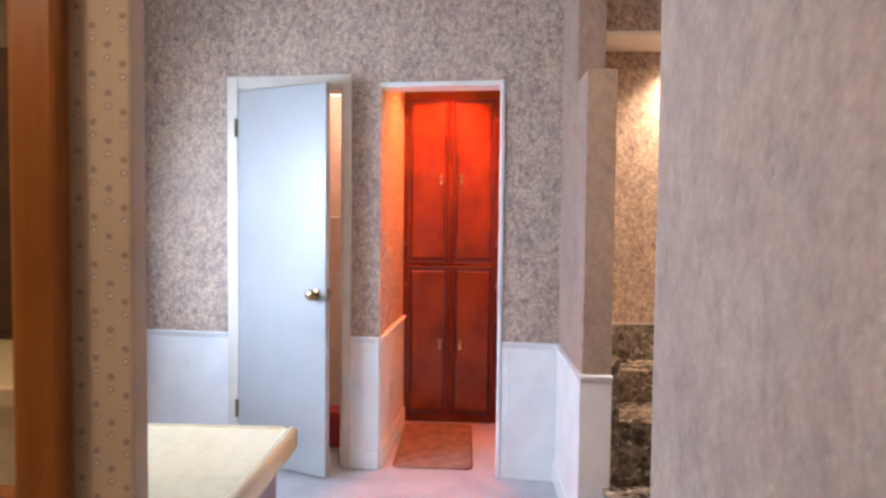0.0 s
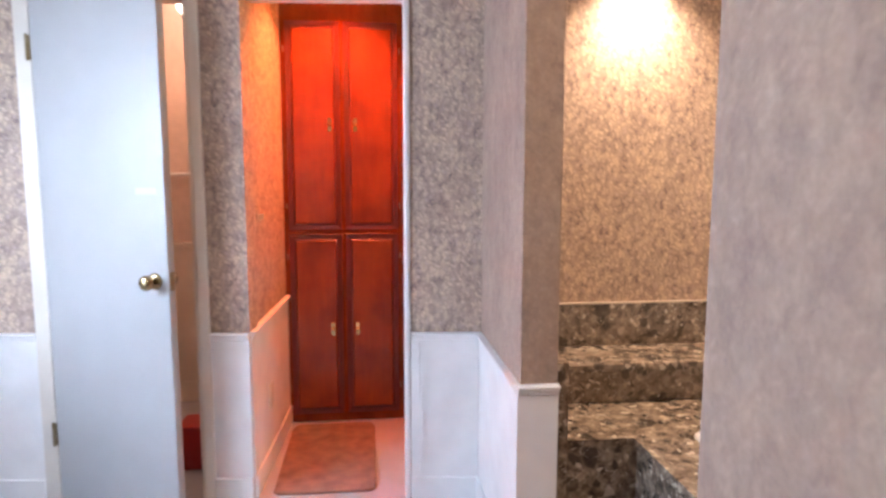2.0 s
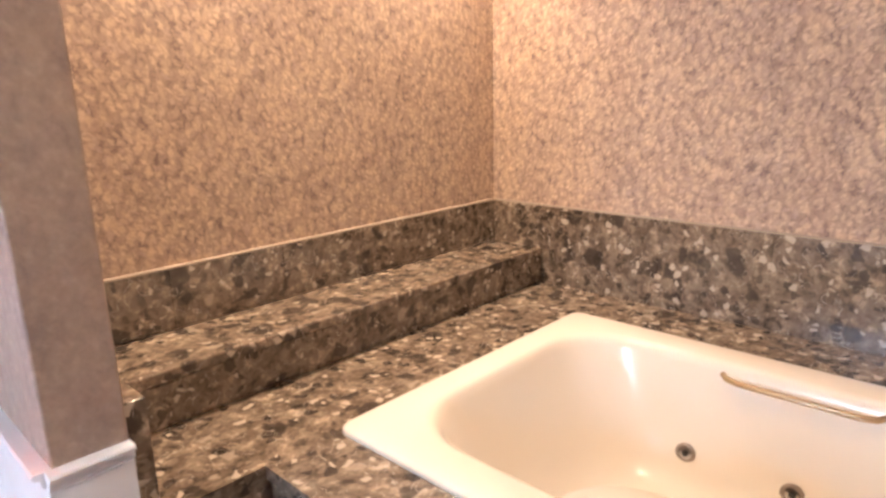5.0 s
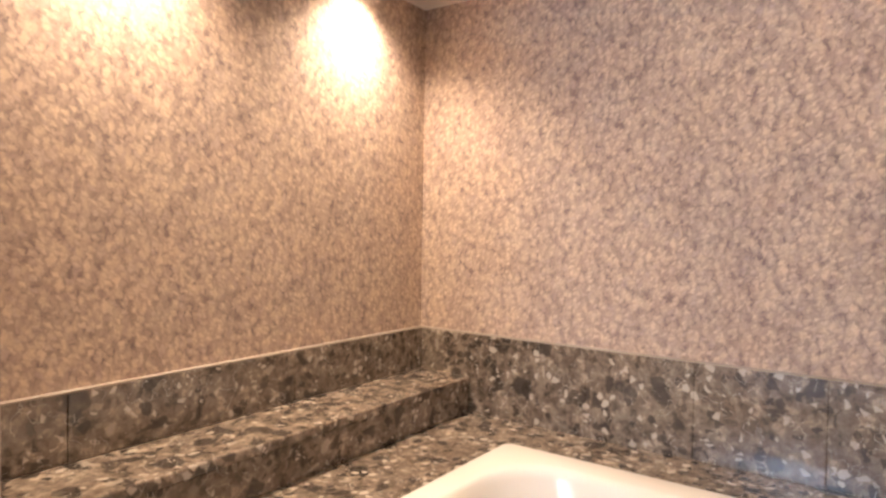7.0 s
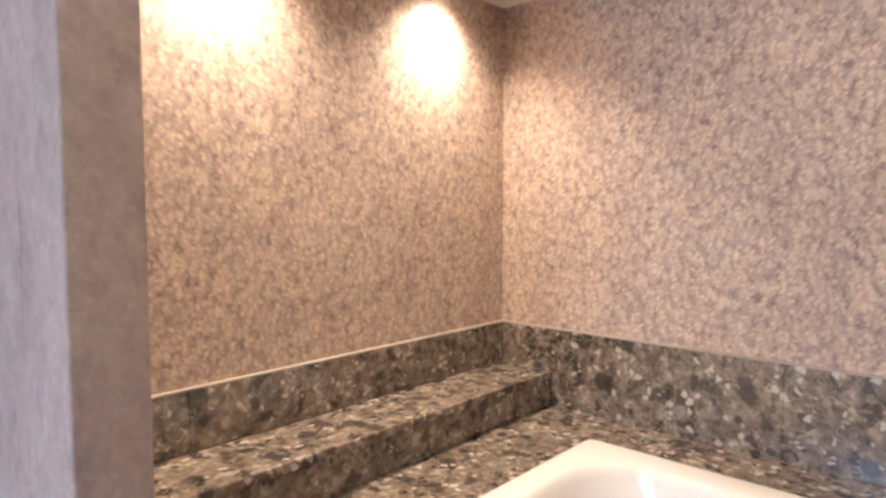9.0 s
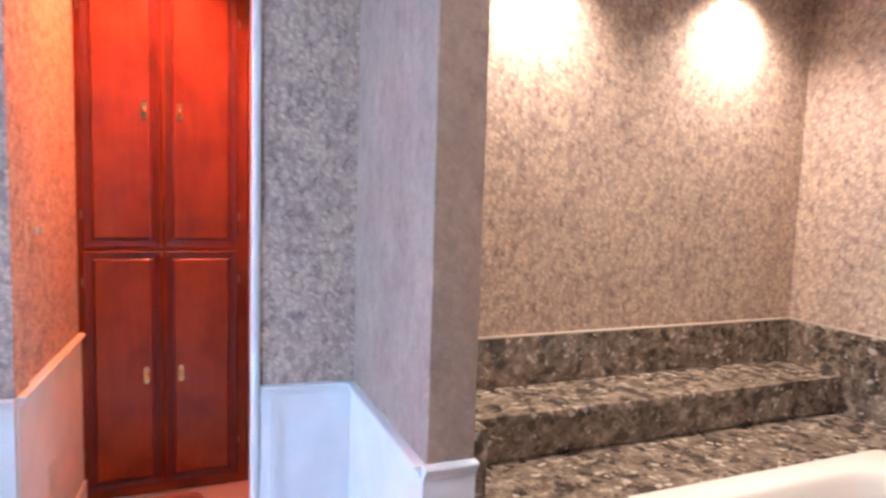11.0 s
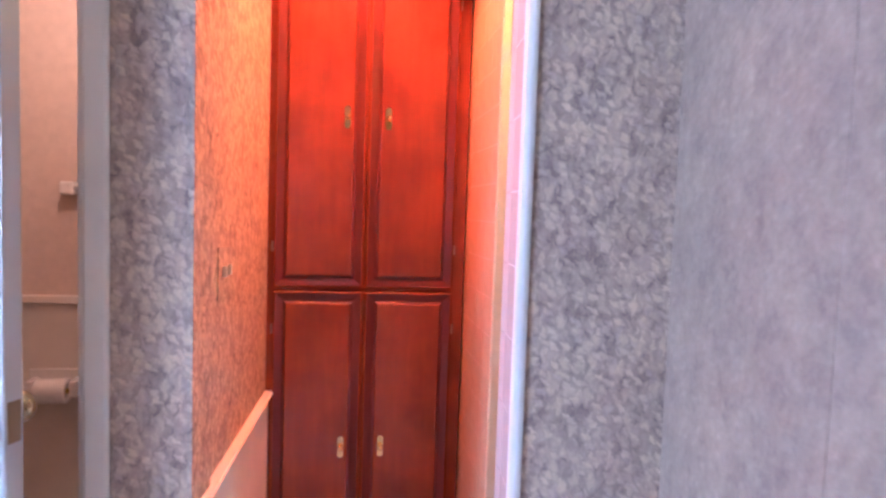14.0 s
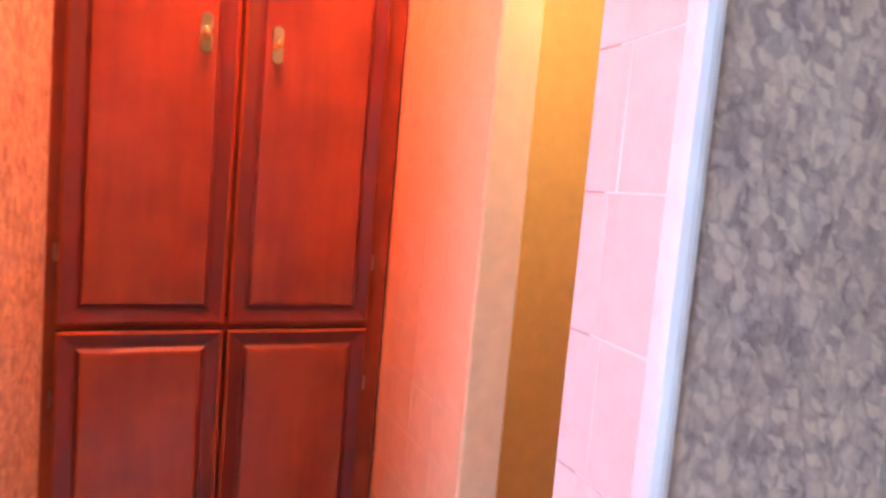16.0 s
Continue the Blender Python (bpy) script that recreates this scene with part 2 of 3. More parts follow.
MAUVE = plain("mauve_cabinet_paint", (0.25, 0.20, 0.25), 0.5)
MATFABRIC = paint("brown_mat_pile", (0.27, 0.17, 0.125), 0.95, 0.22, 16.0, 0.6)
BULB = glow("warm_lens", (1.0, 0.78, 0.5), 14.0)
REDBULB = glow("red_bulb", (1.0, 0.12, 0.03), 6.0)
WHITEBULB = glow("white_lamp_glass", (1.0, 0.86, 0.72), 5.0)
DAY = glow("daylight_backdrop", (0.85, 0.93, 1.0), 3.0)


def cloth(name, colour, through_amount):
    m, t, b = nodes(name, 0.8)
    b.inputs["Base Color"].default_value = (*colour, 1)
    n = tex(t, "Noise", 90, coords(t), Detail=3.0)
    bump(t, b, n.outputs["Fac"], 0.2, 0.001)
    tr = t.nodes.new("ShaderNodeBsdfTranslucent")
    tr.inputs["Color"].default_value = (*colour, 1)
    mx = t.nodes.new("ShaderNodeMixShader")
    mx.inputs[0].default_value = through_amount
    t.links.new(b.outputs[0], mx.inputs[1])
    t.links.new(tr.outputs[0], mx.inputs[2])
    t.links.new(mx.outputs[0], t.nodes["Material Output"].inputs["Surface"])
    return m


SHEER = cloth("white_sheer", (0.9, 0.9, 0.9), 0.65)
GLASS, glass_tree, glass_b = nodes("window_glass", 0.02)
glass_b.inputs["Transmission Weight"].default_value = 1.0
glass_b.inputs["IOR"].default_value = 1.05


def floral():
    """Cream paper with small stacked pairs of flowers in slanting rows."""
    m, t, b = nodes("flower_motif_wallpaper", 0.75)
    c = t.nodes.new("ShaderNodeTexCoord")
    s = t.nodes.new("ShaderNodeSeparateXYZ")
    t.links.new(c.outputs["Object"], s.inputs[0])

    def calc(op, a, k, k2=0.0):
        return math_node(t, op, a, k, k2)

    soft = tex(t, "Noise", 260, coords(t), Detail=2.0)
    u = calc("MULTIPLY", s.outputs[0], 49.0)
    col = calc("FLOOR", u, 0.0)
    v = calc("MULTIPLY_ADD", col, 0.40, calc("MULTIPLY", s.outputs[2], 16.0))
    fx = calc("MULTIPLY", calc("SUBTRACT", calc("FRACT", u, 0.0), 0.5), 0.0204)
    fz = calc("MULTIPLY", calc("SUBTRACT", calc("FRACT", v, 0.0), 0.5), 0.0625)
    upper = calc("GREATER_THAN", fz, 0.0)
    fz = calc("SUBTRACT", calc("ABSOLUTE", fz, 0.0), 0.0085)
    d = calc("SQRT", calc("ADD", calc("MULTIPLY", fx, fx), calc("MULTIPLY", fz, fz)), 0.0)
    d = calc("MULTIPLY_ADD", calc("SUBTRACT", soft.outputs["Fac"], 0.5), 0.006, d)
    mask = calc("MULTIPLY", d, 100.0)
    stain = tex(t, "Noise", 5, coords(t), Detail=4.0)
    ground = ramp(t, stain.outputs["Fac"], ((0.3, (0.56, 0.49, 0.42)), (0.7, (0.64, 0.565, 0.48))))
    dots = ramp(t, mask, ((0.34, (0.8, 0.8, 0.8)), (0.60, (0, 0, 0))))
    petals = mix(t, upper, ramp(t, mask, ((0.10, (0.86, 0.84, 0.85)), (0.34, (0.34, 0.29, 0.34)))), (0.30, 0.24, 0.28))
    t.links.new(mix(t, dots, ground, petals), b.inputs["Base Color"])
    bump(t, b, soft.outputs["Fac"], 0.1, 0.001)
    return m


FLORAL = floral()


# ---- building helpers ----
def brick(bm, x0, y0, z0, x1, y1, z1, bevel=0.0, seg=2):
    g = bmesh.ops.create_cube(bm, size=1.0)["verts"]
    for v in g:
        v.co = Vector(((x0 + x1) / 2 + v.co.x * (x1 - x0), (y0 + y1) / 2 + v.co.y * (y1 - y0), (z0 + z1) / 2 + v.co.z * (z1 - z0)))
    if bevel:
        edges = list({e for v in g for e in v.link_edges})
        bmesh.ops.bevel(bm, geom=edges, offset=bevel, segments=seg, profile=0.5, affect="EDGES")


def mesh_of(name, bm, material, smooth=False):
    bmesh.ops.recalc_face_normals(bm, faces=bm.faces)
    data = bpy.data.meshes.new(name)
    bm.to_mesh(data)
    bm.free()
    data.materials.append(material)
    if smooth:
        for p in data.polygons:
            p.use_smooth = True
    return data


def part(name, bm, material, parent=None, label="", smooth=False):
    ob = new(name, mesh_of(name, bm, material, smooth))
    if parent is not None:
        ob.parent = parent
        ob.matrix_parent_inverse = parent.matrix_world.inverted()
    if label:
        tagged(ob, label)
    return ob


def boxes(name, list_of, material, parent=None, label="", bevel=0.0):
    bm = bmesh.new()
    for b in list_of:
        brick(bm, *b, bevel=bevel)
    return part(name, bm, material, parent, label)


def structure(name, list_of, material, label, category, bevel=0.0):
    return tagged(boxes(name, list_of, material, None, "", bevel), label, category, kind="structure")


def empty(name, x, y, z, label, category, group=""):
    ob = new(name)
    ob.location = (x, y, z)
    bpy.context.view_layer.update()
    return tagged(ob, label, category, group)


def lathe(profile, m=Matrix(), seg=20):
    """A turned shape round the z axis from (radius, height) pairs."""
    bm = bmesh.new()
    rings = []
    for r, h in profile:
        rings.append([bm.verts.new(m @ Vector((r * math.cos(a), r * math.sin(a), h))) for a in (2 * math.pi * k / seg for k in range(seg))])
    for a, b in zip(rings, rings[1:]):
        for k in range(seg):
            bm.faces.new((a[k], a[(k + 1) % seg], b[(k + 1) % seg], b[k]))
    bm.faces.new(rings[0])
    bm.faces.new(rings[-1])
    return bm


# ---- plan ----
WY, WT, H = 4.0, 0.12, 2.70           # back wall, its thickness, ceiling
LX, RX = -2.10, 2.138                 # side walls
OPL, OPR, OPH = -0.757, -0.125, 2.04  # opening to the corridor
DL, DR, DH = -1.545, -0.957, 2.045    # door opening
RAIL = 0.71                           # chair rail
PX0, PX1, PY = 0.185, 0.305, 3.33     # partition
PARY, SOFY, SOFZ = 3.56, 3.70, 2.215              # soffit over the tub
NX, NY = 0.143, 2.235                 # near wall's end
CABY = 4.915                          # front of the linen cabinet
SX, SY = -0.735, 1.58                 # end of the counter's side wall
WIN = (2.52, 3.90, 0.94, 2.07)        # window: y, y, z, z
SKEW = pose(0.10, WY, 0, 0, 0, -5.7) @ pose(-0.10, -WY, 0)   # the back wall beside the tub runs askew
BEND = pose(OPL, 4.09, 0, 0, 0, -3.2) @ pose(-OPL, -4.09, 0)     # and so does the corridor's side wall

structure("floor", [(-3.2, -2.2, -0.1, 2.3, 6.2, 0.0)], CARPET, "worn grey-blue carpet over the whole floor", "floor")
structure("ceiling", [(-3.2, -2.2, H, 2.3, 4.5, H + 0.1)], CEIL, "plain cream painted ceiling", "ceiling")
structure("wall_north", [
    (LX - 0.12, WY, 0, DL, WY + WT, H), (DL, WY, DH, DR, WY + WT, H), (DR, WY, 0, OPL, WY + WT, H),
    (OPL, WY, OPH, OPR, WY + WT, H), (OPR, WY, 0, PX0 + 0.05, WY + WT, H)], PAPER,
    "wall papered in a mottled lavender-grey leaf pattern", "wall").matrix_world = SKEW
structure("wall_alcove", [(PX0 + 0.06, WY, 0, RX + 0.1, WY + WT, H)], PAPER, "wall papered in mottled leaf pattern behind the tub", "wall")
structure("wall_west", [
    (LX - 0.12, SY, 0, LX, WIN[0], H), (LX - 0.12, WIN[1], 0, LX, WY + 0.30, H),
    (LX - 0.12, WIN[0], 0, LX, WIN[1], WIN[2]), (LX - 0.12, WIN[0], WIN[3], LX, WIN[1], H)], PAPER,
    "wall papered in lavender-grey leaf pattern round the window", "wall")
structure("wall_east", [(RX, 1.2, 0, RX + 0.1, WY, H)], PAPER, "wall papered in mottled leaf pattern beside the tub", "wall")
structure("wall_partition", [(PX0, PY, 0, PX1, PARY, 1.95), (PX0, PARY, 0, PX1, WY, H)], DIMPAPER,
          "stepped partition wall in softened, dimmed leaf wallpaper beside the tub", "wall", 0.004)
structure("wall_near", [(NX, -2.2, 0, NX + 0.12, NY, H), (NX + 0.12, 1.2, 0, RX, 1.32, H)], DIMPAPER,
          "wall end in softened, dimmed beige leaf wallpaper beside the walkway", "wall", 0.005)
structure("soffit", [(PX1, SOFY, SOFZ, RX, WY, H)], PAPER, "papered soffit box over the tub ledge", "soffit")
structure("soffit_board", [(PX1, SOFY + 0.004, SOFZ - 0.014, RX, WY, SOFZ)], CEIL, "cream painted underside of the soffit", "soffit")
structure("wall_south", [(-3.3, -2.3, 0, NX + 0.12, -2.2, H), (-3.3, -2.2, 0, -3.2, SY + 0.1, H), (-3.2, SY, 0, LX - 0.12, SY + 0.1, H)], FLORAL, "cream wall behind with small flower motifs", "wall")
structure("wall_stub", [(LX - 0.12, SY, 0, SX, SY + 0.04, H)], FLORAL, "cream wallpaper with small paired flower motifs", "wall", 0.004)

# corridor, inner bathroom and shower behind the back wall
structure("wall_corridor", [(OPL - 0.10, WY + WT, 0, OPL, CABY + 0.45, 2.42)], PAPER, "corridor wall with leaf wallpaper under red light", "wall").matrix_world = BEND
structure("wall_rooms", [(-2.15, 5.35, 0, OPL - 0.10, 5.45, 2.42), (-2.15, 4.30, 0, -2.05, 5.35, 2.42), (OPL, CABY + 0.45, 0, 1.1, CABY + 0.55, 2.42), (1.0, WY + WT, 0, 1.1, CABY + 0.45, 2.42)], BEIGETILE, "beige wall of the inner bathroom", "wall")
structure("ceiling_rooms", [(-2.15, 4.23, 2.42, -0.80, 5.5, 2.5), (-0.80, WY + 0.16, 2.42, 1.1, 5.5, 2.5)], CEIL, "painted ceiling of the inner rooms", "ceiling")
wall_shower = structure("wall_shower", [(-0.055, 4.51, 0, 0.02, CABY + 0.45, 2.42), (0.02, 4.85, 0, 1.0, 4.92, 2.42)], ALMONDJOINT, "shower wall clad in almond ceramic tiles", "wall")
jamb = structure("wall_shower_jamb", [(OPR + 0.008, WY + WT, 0, 0.02, 4.165, 2.42)], JOINT, "shower jamb clad in white ceramic tiles", "wall")


# ---- wainscot, rails and skirting ----
def rail_profile(name, x0, y0, x1, y1, nx, ny, z, parent=None):
    """A chair rail from (x0, y0) to (x1, y1) that stands out along (nx, ny)."""
    bm = bmesh.new()
    prof = ((0, -0.034), (0.008, -0.034), (0.010, -0.026), (0.016, -0.022), (0.018, -0.010), (0.026, -0.006), (0.028, 0.0), (0.025, 0.004), (0, 0.004))
    ends = []
    for x, y in ((x0, y0), (x1, y1)):
        ends.append([bm.verts.new((x + nx * d, y + ny * d, z + h)) for d, h in prof])
    n = len(prof)
    for k in range(n):
        bm.faces.new((ends[0][k], ends[0][(k + 1) % n], ends[1][(k + 1) % n], ends[1][k]))
    bm.faces.new(ends[0]), bm.faces.new(ends[1])
    return part(name, bm, WHITE, parent)


P = 0.010
RUNS = [("x", LX, DL - 0.062, WY, -1), ("x", DR + 0.045, OPL, WY, -1), ("x", OPR + 0.024, PX0 - P, WY, -1),
        ("y", PY, WY - P, PX0, -1), ("x", PX0 - P, PX1, PY, -1), ("y", WY + 0.09, CABY, OPL, 1), ("y", 2.47, WY + 0.21, LX, 1)]
for axis, a, b, at, out in RUNS:
    lo, hi = (at - P, at) if out < 0 else (at, at + P)
    lo2, hi2 = (at - P - 0.010, at - P) if out < 0 else (at + P, at + P + 0.010)
    lo_b, hi_b = ((a, lo, 0.0, b, hi, RAIL - 0.03), (a, lo2, 0.0, b, hi2, 0.10)) if axis == "x" else ((lo, a, 0.0, hi, b, RAIL - 0.03), (lo2, a, 0.0, hi2, b, 0.10))
    panel = structure("wainscot", [lo_b], WHITE, "white painted wainscot panel below the chair rail", "wainscot", 0.001)
    boxes("baseboard", [hi_b], WHITE, panel, "", 0.003)
    if axis == "x":
        rail_profile("chair_rail", a, at, b, at, 0, out, RAIL, panel)
    else:
        rail_profile("chair_rail", at, a, at, b, out, 0, RAIL, panel)
    if axis == "x" and at == WY:
        panel.matrix_world = SKEW
    if at == OPL:
        panel.matrix_world = BEND
    if axis == "x" and 0.25 < b - a < 0.4:
        e = 0.03
        for c in (a + e, b - e):
            q = (c - 0.006, lo2 + 0.006, 0.12, c + 0.006, hi2, RAIL - 0.035) if axis == "x" else (lo2 if out > 0 else lo2 + 0.006, c - 0.006, 0.12, hi2 if out < 0 else hi2 - 0.006, c + 0.006, RAIL - 0.035)
            boxes("panel_bead", [q], WHITE, panel, "", 0.002)

# ---- white bead round the opening ----
bead = structure("opening_trim", [(OPR - 0.004, WY - 0.012, 0, OPR + 0.022, WY + WT, OPH + 0.028)], WHITE, "white rounded tile edge round the corridor opening", "trim", 0.010)
boxes("head_trim", [(OPL, WY - 0.010, OPH - 0.004, OPR - 0.004, WY + WT, OPH + 0.022)], WHITE, bead, "", 0.006)


# ---- shower tiles ----
def tile_mesh(w, h, material, d=0.0022):
    bm = bmesh.new()
    brick(bm, -d, 0, 0, 0, w, h, d * 0.3, 1)
    return mesh_of("tile", bm, material)


def tile_face(parent, x, y0, y1, z0, z1, size, shift, material=PINKTILE, d=0.0016):
    full = tile_mesh(size - 0.002, size - 0.002, material, d)
    row, z = 0, z0
    while z < z1:
        y = y0 - (shift if row % 2 else 0)
        while y < y1 - 0.01:
            a, b = max(y, y0), min(y + size, y1)
            data = full if b - a > size - 0.001 else tile_mesh(b - a - 0.002, size - 0.002, material, d)
            ob = new("tile", data)
            ob.location = (x + random.uniform(-0.0003, 0.0003), a + 0.001, z + 0.001)
            ob.parent = parent
            y += size
        z, row = z + size, row + 1


tile_face(jamb, OPR + 0.008, WY + WT + 0.002, 4.165, 0, 2.3, 0.152, 0.076)
tile_face(bead, OPR - 0.003, WY + 0.012, WY + WT, 0, 2.0, 0.152, 0.076)
bead.matrix_world = SKEW
tile_face(wall_shower, -0.055, 4.512, CABY, 0, 2.3, 0.108, 0, ALMOND, 0.0006)

# ---- marble tub surround ----
deck = empty("tub_surround", 1.2, 3.0, 0, "polished brown breccia marble tub surround with ledge and step", "tub surround")
SLABS = [
    ("deck_slab", (0.588, 1.32, 0.462, 0.845, 3.40, 0.495)), ("deck_slab", (1.80, 1.32, 0.462, RX - 0.02, 3.40, 0.495)),
    ("deck_slab", (0.345, 3.40, 0.462, RX - 0.02, 3.73, 0.495)), ("deck_slab", (0.845, 1.32, 0.462, 1.80, 1.95, 0.495)),
    ("deck_riser", (0.598, 1.32, 0.25, 0.618, 3.40, 0.462)), ("deck_riser", (0.345, 3.402, 0.0, 0.618, 3.422, 0.462)),
    ("step_tread", (0.275, NY + 0.01, 0.22, 0.598, 3.345, 0.25)), ("step_riser", (0.29, NY + 0.01, 0.0, 0.31, 3.33, 0.22)),
    ("ledge_riser", (0.345, 3.73, 0.495, RX - 0.02, 3.75, 0.612)), ("ledge_top", (0.345, 3.722, 0.612, RX - 0.02, 3.98, 0.645)),
    ("side_slab", (PX1 + 0.0005, 3.345, 0.0, 0.345, 3.98, 0.772))]
SPLASH = 0.3666
for k in range(5):                      # backsplash slabs with hairline joints
    SLABS.append(("backsplash", (PX1 + k * SPLASH + 0.0005, 3.98, 0.645, PX1 + (k + 1) * SPLASH - 0.0005, 4.0, 0.82)))
for k in range(7):
    SLABS.append(("backsplash", (RX - 0.02, 1.32 + k * 0.38 + 0.0005, 0.495, RX, 1.32 + (k + 1) * 0.38 - 0.0005, 0.82)))
for name, b in SLABS:
    boxes(name, [b], MARBLE, deck, "", {"deck_slab": 0.0, "backsplash": 0.002, "ledge_top": 0.006, "side_slab": 0.001}.get(name, 0.003))

for b in ((PX1, 3.980, 0.82, RX - 0.02, 4.0, 0.826), (RX - 0.02, 1.32, 0.82, RX, 3.98, 0.826)):
    boxes("caulk_bead", [b], CAULK, deck, "pale bead of caulk along the backsplash", 0.002)

# ---- bathtub ----
TX, TY, TW, TL = 1.318, 2.642, 0.536, 0.755


def ring(bm, hx, hy, r, z, seg=7, dx=0.0, dy=0.0):
    out = []
    for cx, cy, a0 in ((1, 1, 0), (-1, 1, 90), (-1, -1, 180), (1, -1, 270)):
        for k in range(seg + 1):
            a = radians(a0 + 90 * k / seg)
            out.append(bm.verts.new((TX + dx + cx * (hx - r) + r * math.cos(a), TY + dy + cy * (hy - r) + r * math.sin(a), z)))
    return out


def tub_shell():
    bm = bmesh.new()
    z = 0.495
    spec = [(TW, TL, 0.035, z + 0.001), (TW, TL, 0.035, z + 0.010), (TW - 0.004, TL - 0.004, 0.034, z + 0.015), (TW - 0.014, TL - 0.014, 0.03, z + 0.018),
            (TW - 0.10, TL - 0.08, 0.20, z + 0.018), (TW - 0.112, TL - 0.092, 0.20, z + 0.015), (TW - 0.122, TL - 0.102, 0.20, z + 0.006), (TW - 0.128, TL - 0.112, 0.20, z - 0.015),
            (TW - 0.145, TL - 0.16, 0.20, z - 0.10), (TW - 0.165, TL - 0.22, 0.20, z - 0.22), (TW - 0.19, TL - 0.28, 0.19, z - 0.31), (TW - 0.23, TL - 0.33, 0.17, z - 0.365),
            (TW - 0.29, TL - 0.40, 0.14, z - 0.385)]
    rings = [ring(bm, *s) for s in spec]
    n = len(rings[0])
    for a, b in zip(rings, rings[1:]):
        for k in range(n):
            bm.faces.new((a[k], a[(k + 1) % n], b[(k + 1) % n], b[k]))
    bm.faces.new(rings[-1])
    return bm


tub = empty("bathtub", TX, TY, 0.495, "glossy biscuit acrylic whirlpool bathtub set in the marble deck", "bathtub")
part("shell", tub_shell(), ACRYL, tub, "", True)


def tube(points, r, material, name, parent, label=""):
    cu = bpy.data.curves.new(name, "CURVE")
    cu.dimensions, cu.bevel_depth, cu.bevel_resolution, cu.use_fill_caps = "3D", r, 3, True
    sp = cu.splines.new("POLY")
    sp.points.add(len(points) - 1)
    for p, q in zip(sp.points, points):
        p.co = (*q, 1)
    ob = new("temporary_curve", cu)
    bpy.context.view_layer.update()
    data = bpy.data.meshes.new_from_object(ob.evaluated_get(bpy.context.evaluated_depsgraph_get()))
    bpy.data.objects.remove(ob)
    data.materials.clear()
    data.materials.append(material)
    for p in data.polygons:
        p.use_smooth = True
    out = new(name, data)
    out.parent = parent
    out.matrix_parent_inverse = parent.matrix_world.inverted()
    if label:
        tagged(out, label)
    return out


WX = TX + TW - 0.132
tube([(WX + 0.004, 2.83, 0.480), (WX - 0.016, 2.815, 0.477), (WX - 0.026, 2.78, 0.475), (WX - 0.026, 2.49, 0.475), (WX - 0.016, 2.455, 0.477), (WX + 0.004, 2.44, 0.480)], 0.0085, WORN, "grab_bar", tub, "worn metal grab bar")
for jy, jz in ((2.90, 0.222), (2.61, 0.215), (2.15, 0.215)):
    wall_x = TX + TW - 0.145 - (0.395 - jz) * 0.20
    m = pose(wall_x + 0.004, jy, jz, 0, -84, 0)
    jet = part("jet", lathe([(0.030, 0.0), (0.030, 0.006), (0.022, 0.010), (0.018, 0.006), (0.018, 0.004)], m), GREYJET, tub, "grey whirlpool jet", True)
    part("nozzle", lathe([(0.009, 0.003), (0.009, 0.011), (0.004, 0.012)], m, 12), DARKMETAL, jet, "", True)
bm = bmesh.new()
levels = []
for s, z in ((0.80, 0.30), (0.93, 0.42), (0.985, 0.490), (1.0, 0.503), (0.985, 0.513), (0.95, 0.5165), (0.5, 0.5175)):
    levels.append([bm.verts.new((0.885 + 0.150 * s * math.cos(2 * math.pi * k / 32), 2.68 + 0.165 * s * math.sin(2 * math.pi * k / 32), z)) for k in range(32)])
for a, c in zip(levels, levels[1:]):
    for k in range(32):
        bm.faces.new((a[k], a[(k + 1) % 32], c[(k + 1) % 32], c[k]))
bm.faces.new(levels[0]), bm.faces.new(levels[-1])
lobe = part("armrest", bm, ACRYL, tub, "rounded white armrest bulging from the rim", True)
part("air_control", lathe([(0.028, 0.0), (0.028, 0.006), (0.020, 0.010), (0.020, 0.018), (0.016, 0.022), (0.0005, 0.023)], pose(0.945, 2.695, 0.516)), GREYJET, lobe, "brown air control knob", True)

# ---- unseen ceiling light added to brighten the tub area ----
tub_light = empty("added_tub_light", 1.0, 2.35, H, "round ceiling light added out of view to brighten the tub area", "downlight")
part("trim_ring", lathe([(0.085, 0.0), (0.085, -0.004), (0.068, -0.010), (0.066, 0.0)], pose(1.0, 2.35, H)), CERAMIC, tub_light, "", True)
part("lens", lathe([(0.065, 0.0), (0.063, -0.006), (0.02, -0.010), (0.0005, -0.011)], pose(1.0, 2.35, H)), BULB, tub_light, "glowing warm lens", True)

# ---- downlights in the soffit ----
light_ob = empty("downlight", 0.80, 3.885, SOFZ - 0.014, "recessed round downlight glowing warm in the soffit", "downlight", "downlights over the tub")
part("trim_ring", lathe([(0.075, 0.0), (0.075, -0.004), (0.060, -0.010), (0.058, 0.0)], pose(0.80, 3.885, SOFZ - 0.014)), CERAMIC, light_ob, "", True)
part("lens", lathe([(0.057, 0.0), (0.055, -0.006), (0.02, -0.010), (0.0005, -0.011)], pose(0.80, 3.885, SOFZ - 0.014)), BULB, light_ob, "glowing warm lens", True)
copy_thing(light_ob, pose(1.69, 3.885, SOFZ - 0.014))

# ---- door to the inner bathroom ----
trim = structure("door_casing", [(DL - 0.062, WY - 0.018, 0, DL, WY, DH + 0.062)], CASING, "off-white painted door casing", "trim", 0.005)
boxes("jamb", [(DL - 0.0, WY - 0.006, 0, DL + 0.014, WY + WT, DH)], CASING, trim, "", 0.002)
boxes("casing_side", [(DR, WY - 0.018, 0, DR + 0.045, WY, DH + 0.062)], CASING, trim, "", 0.005)
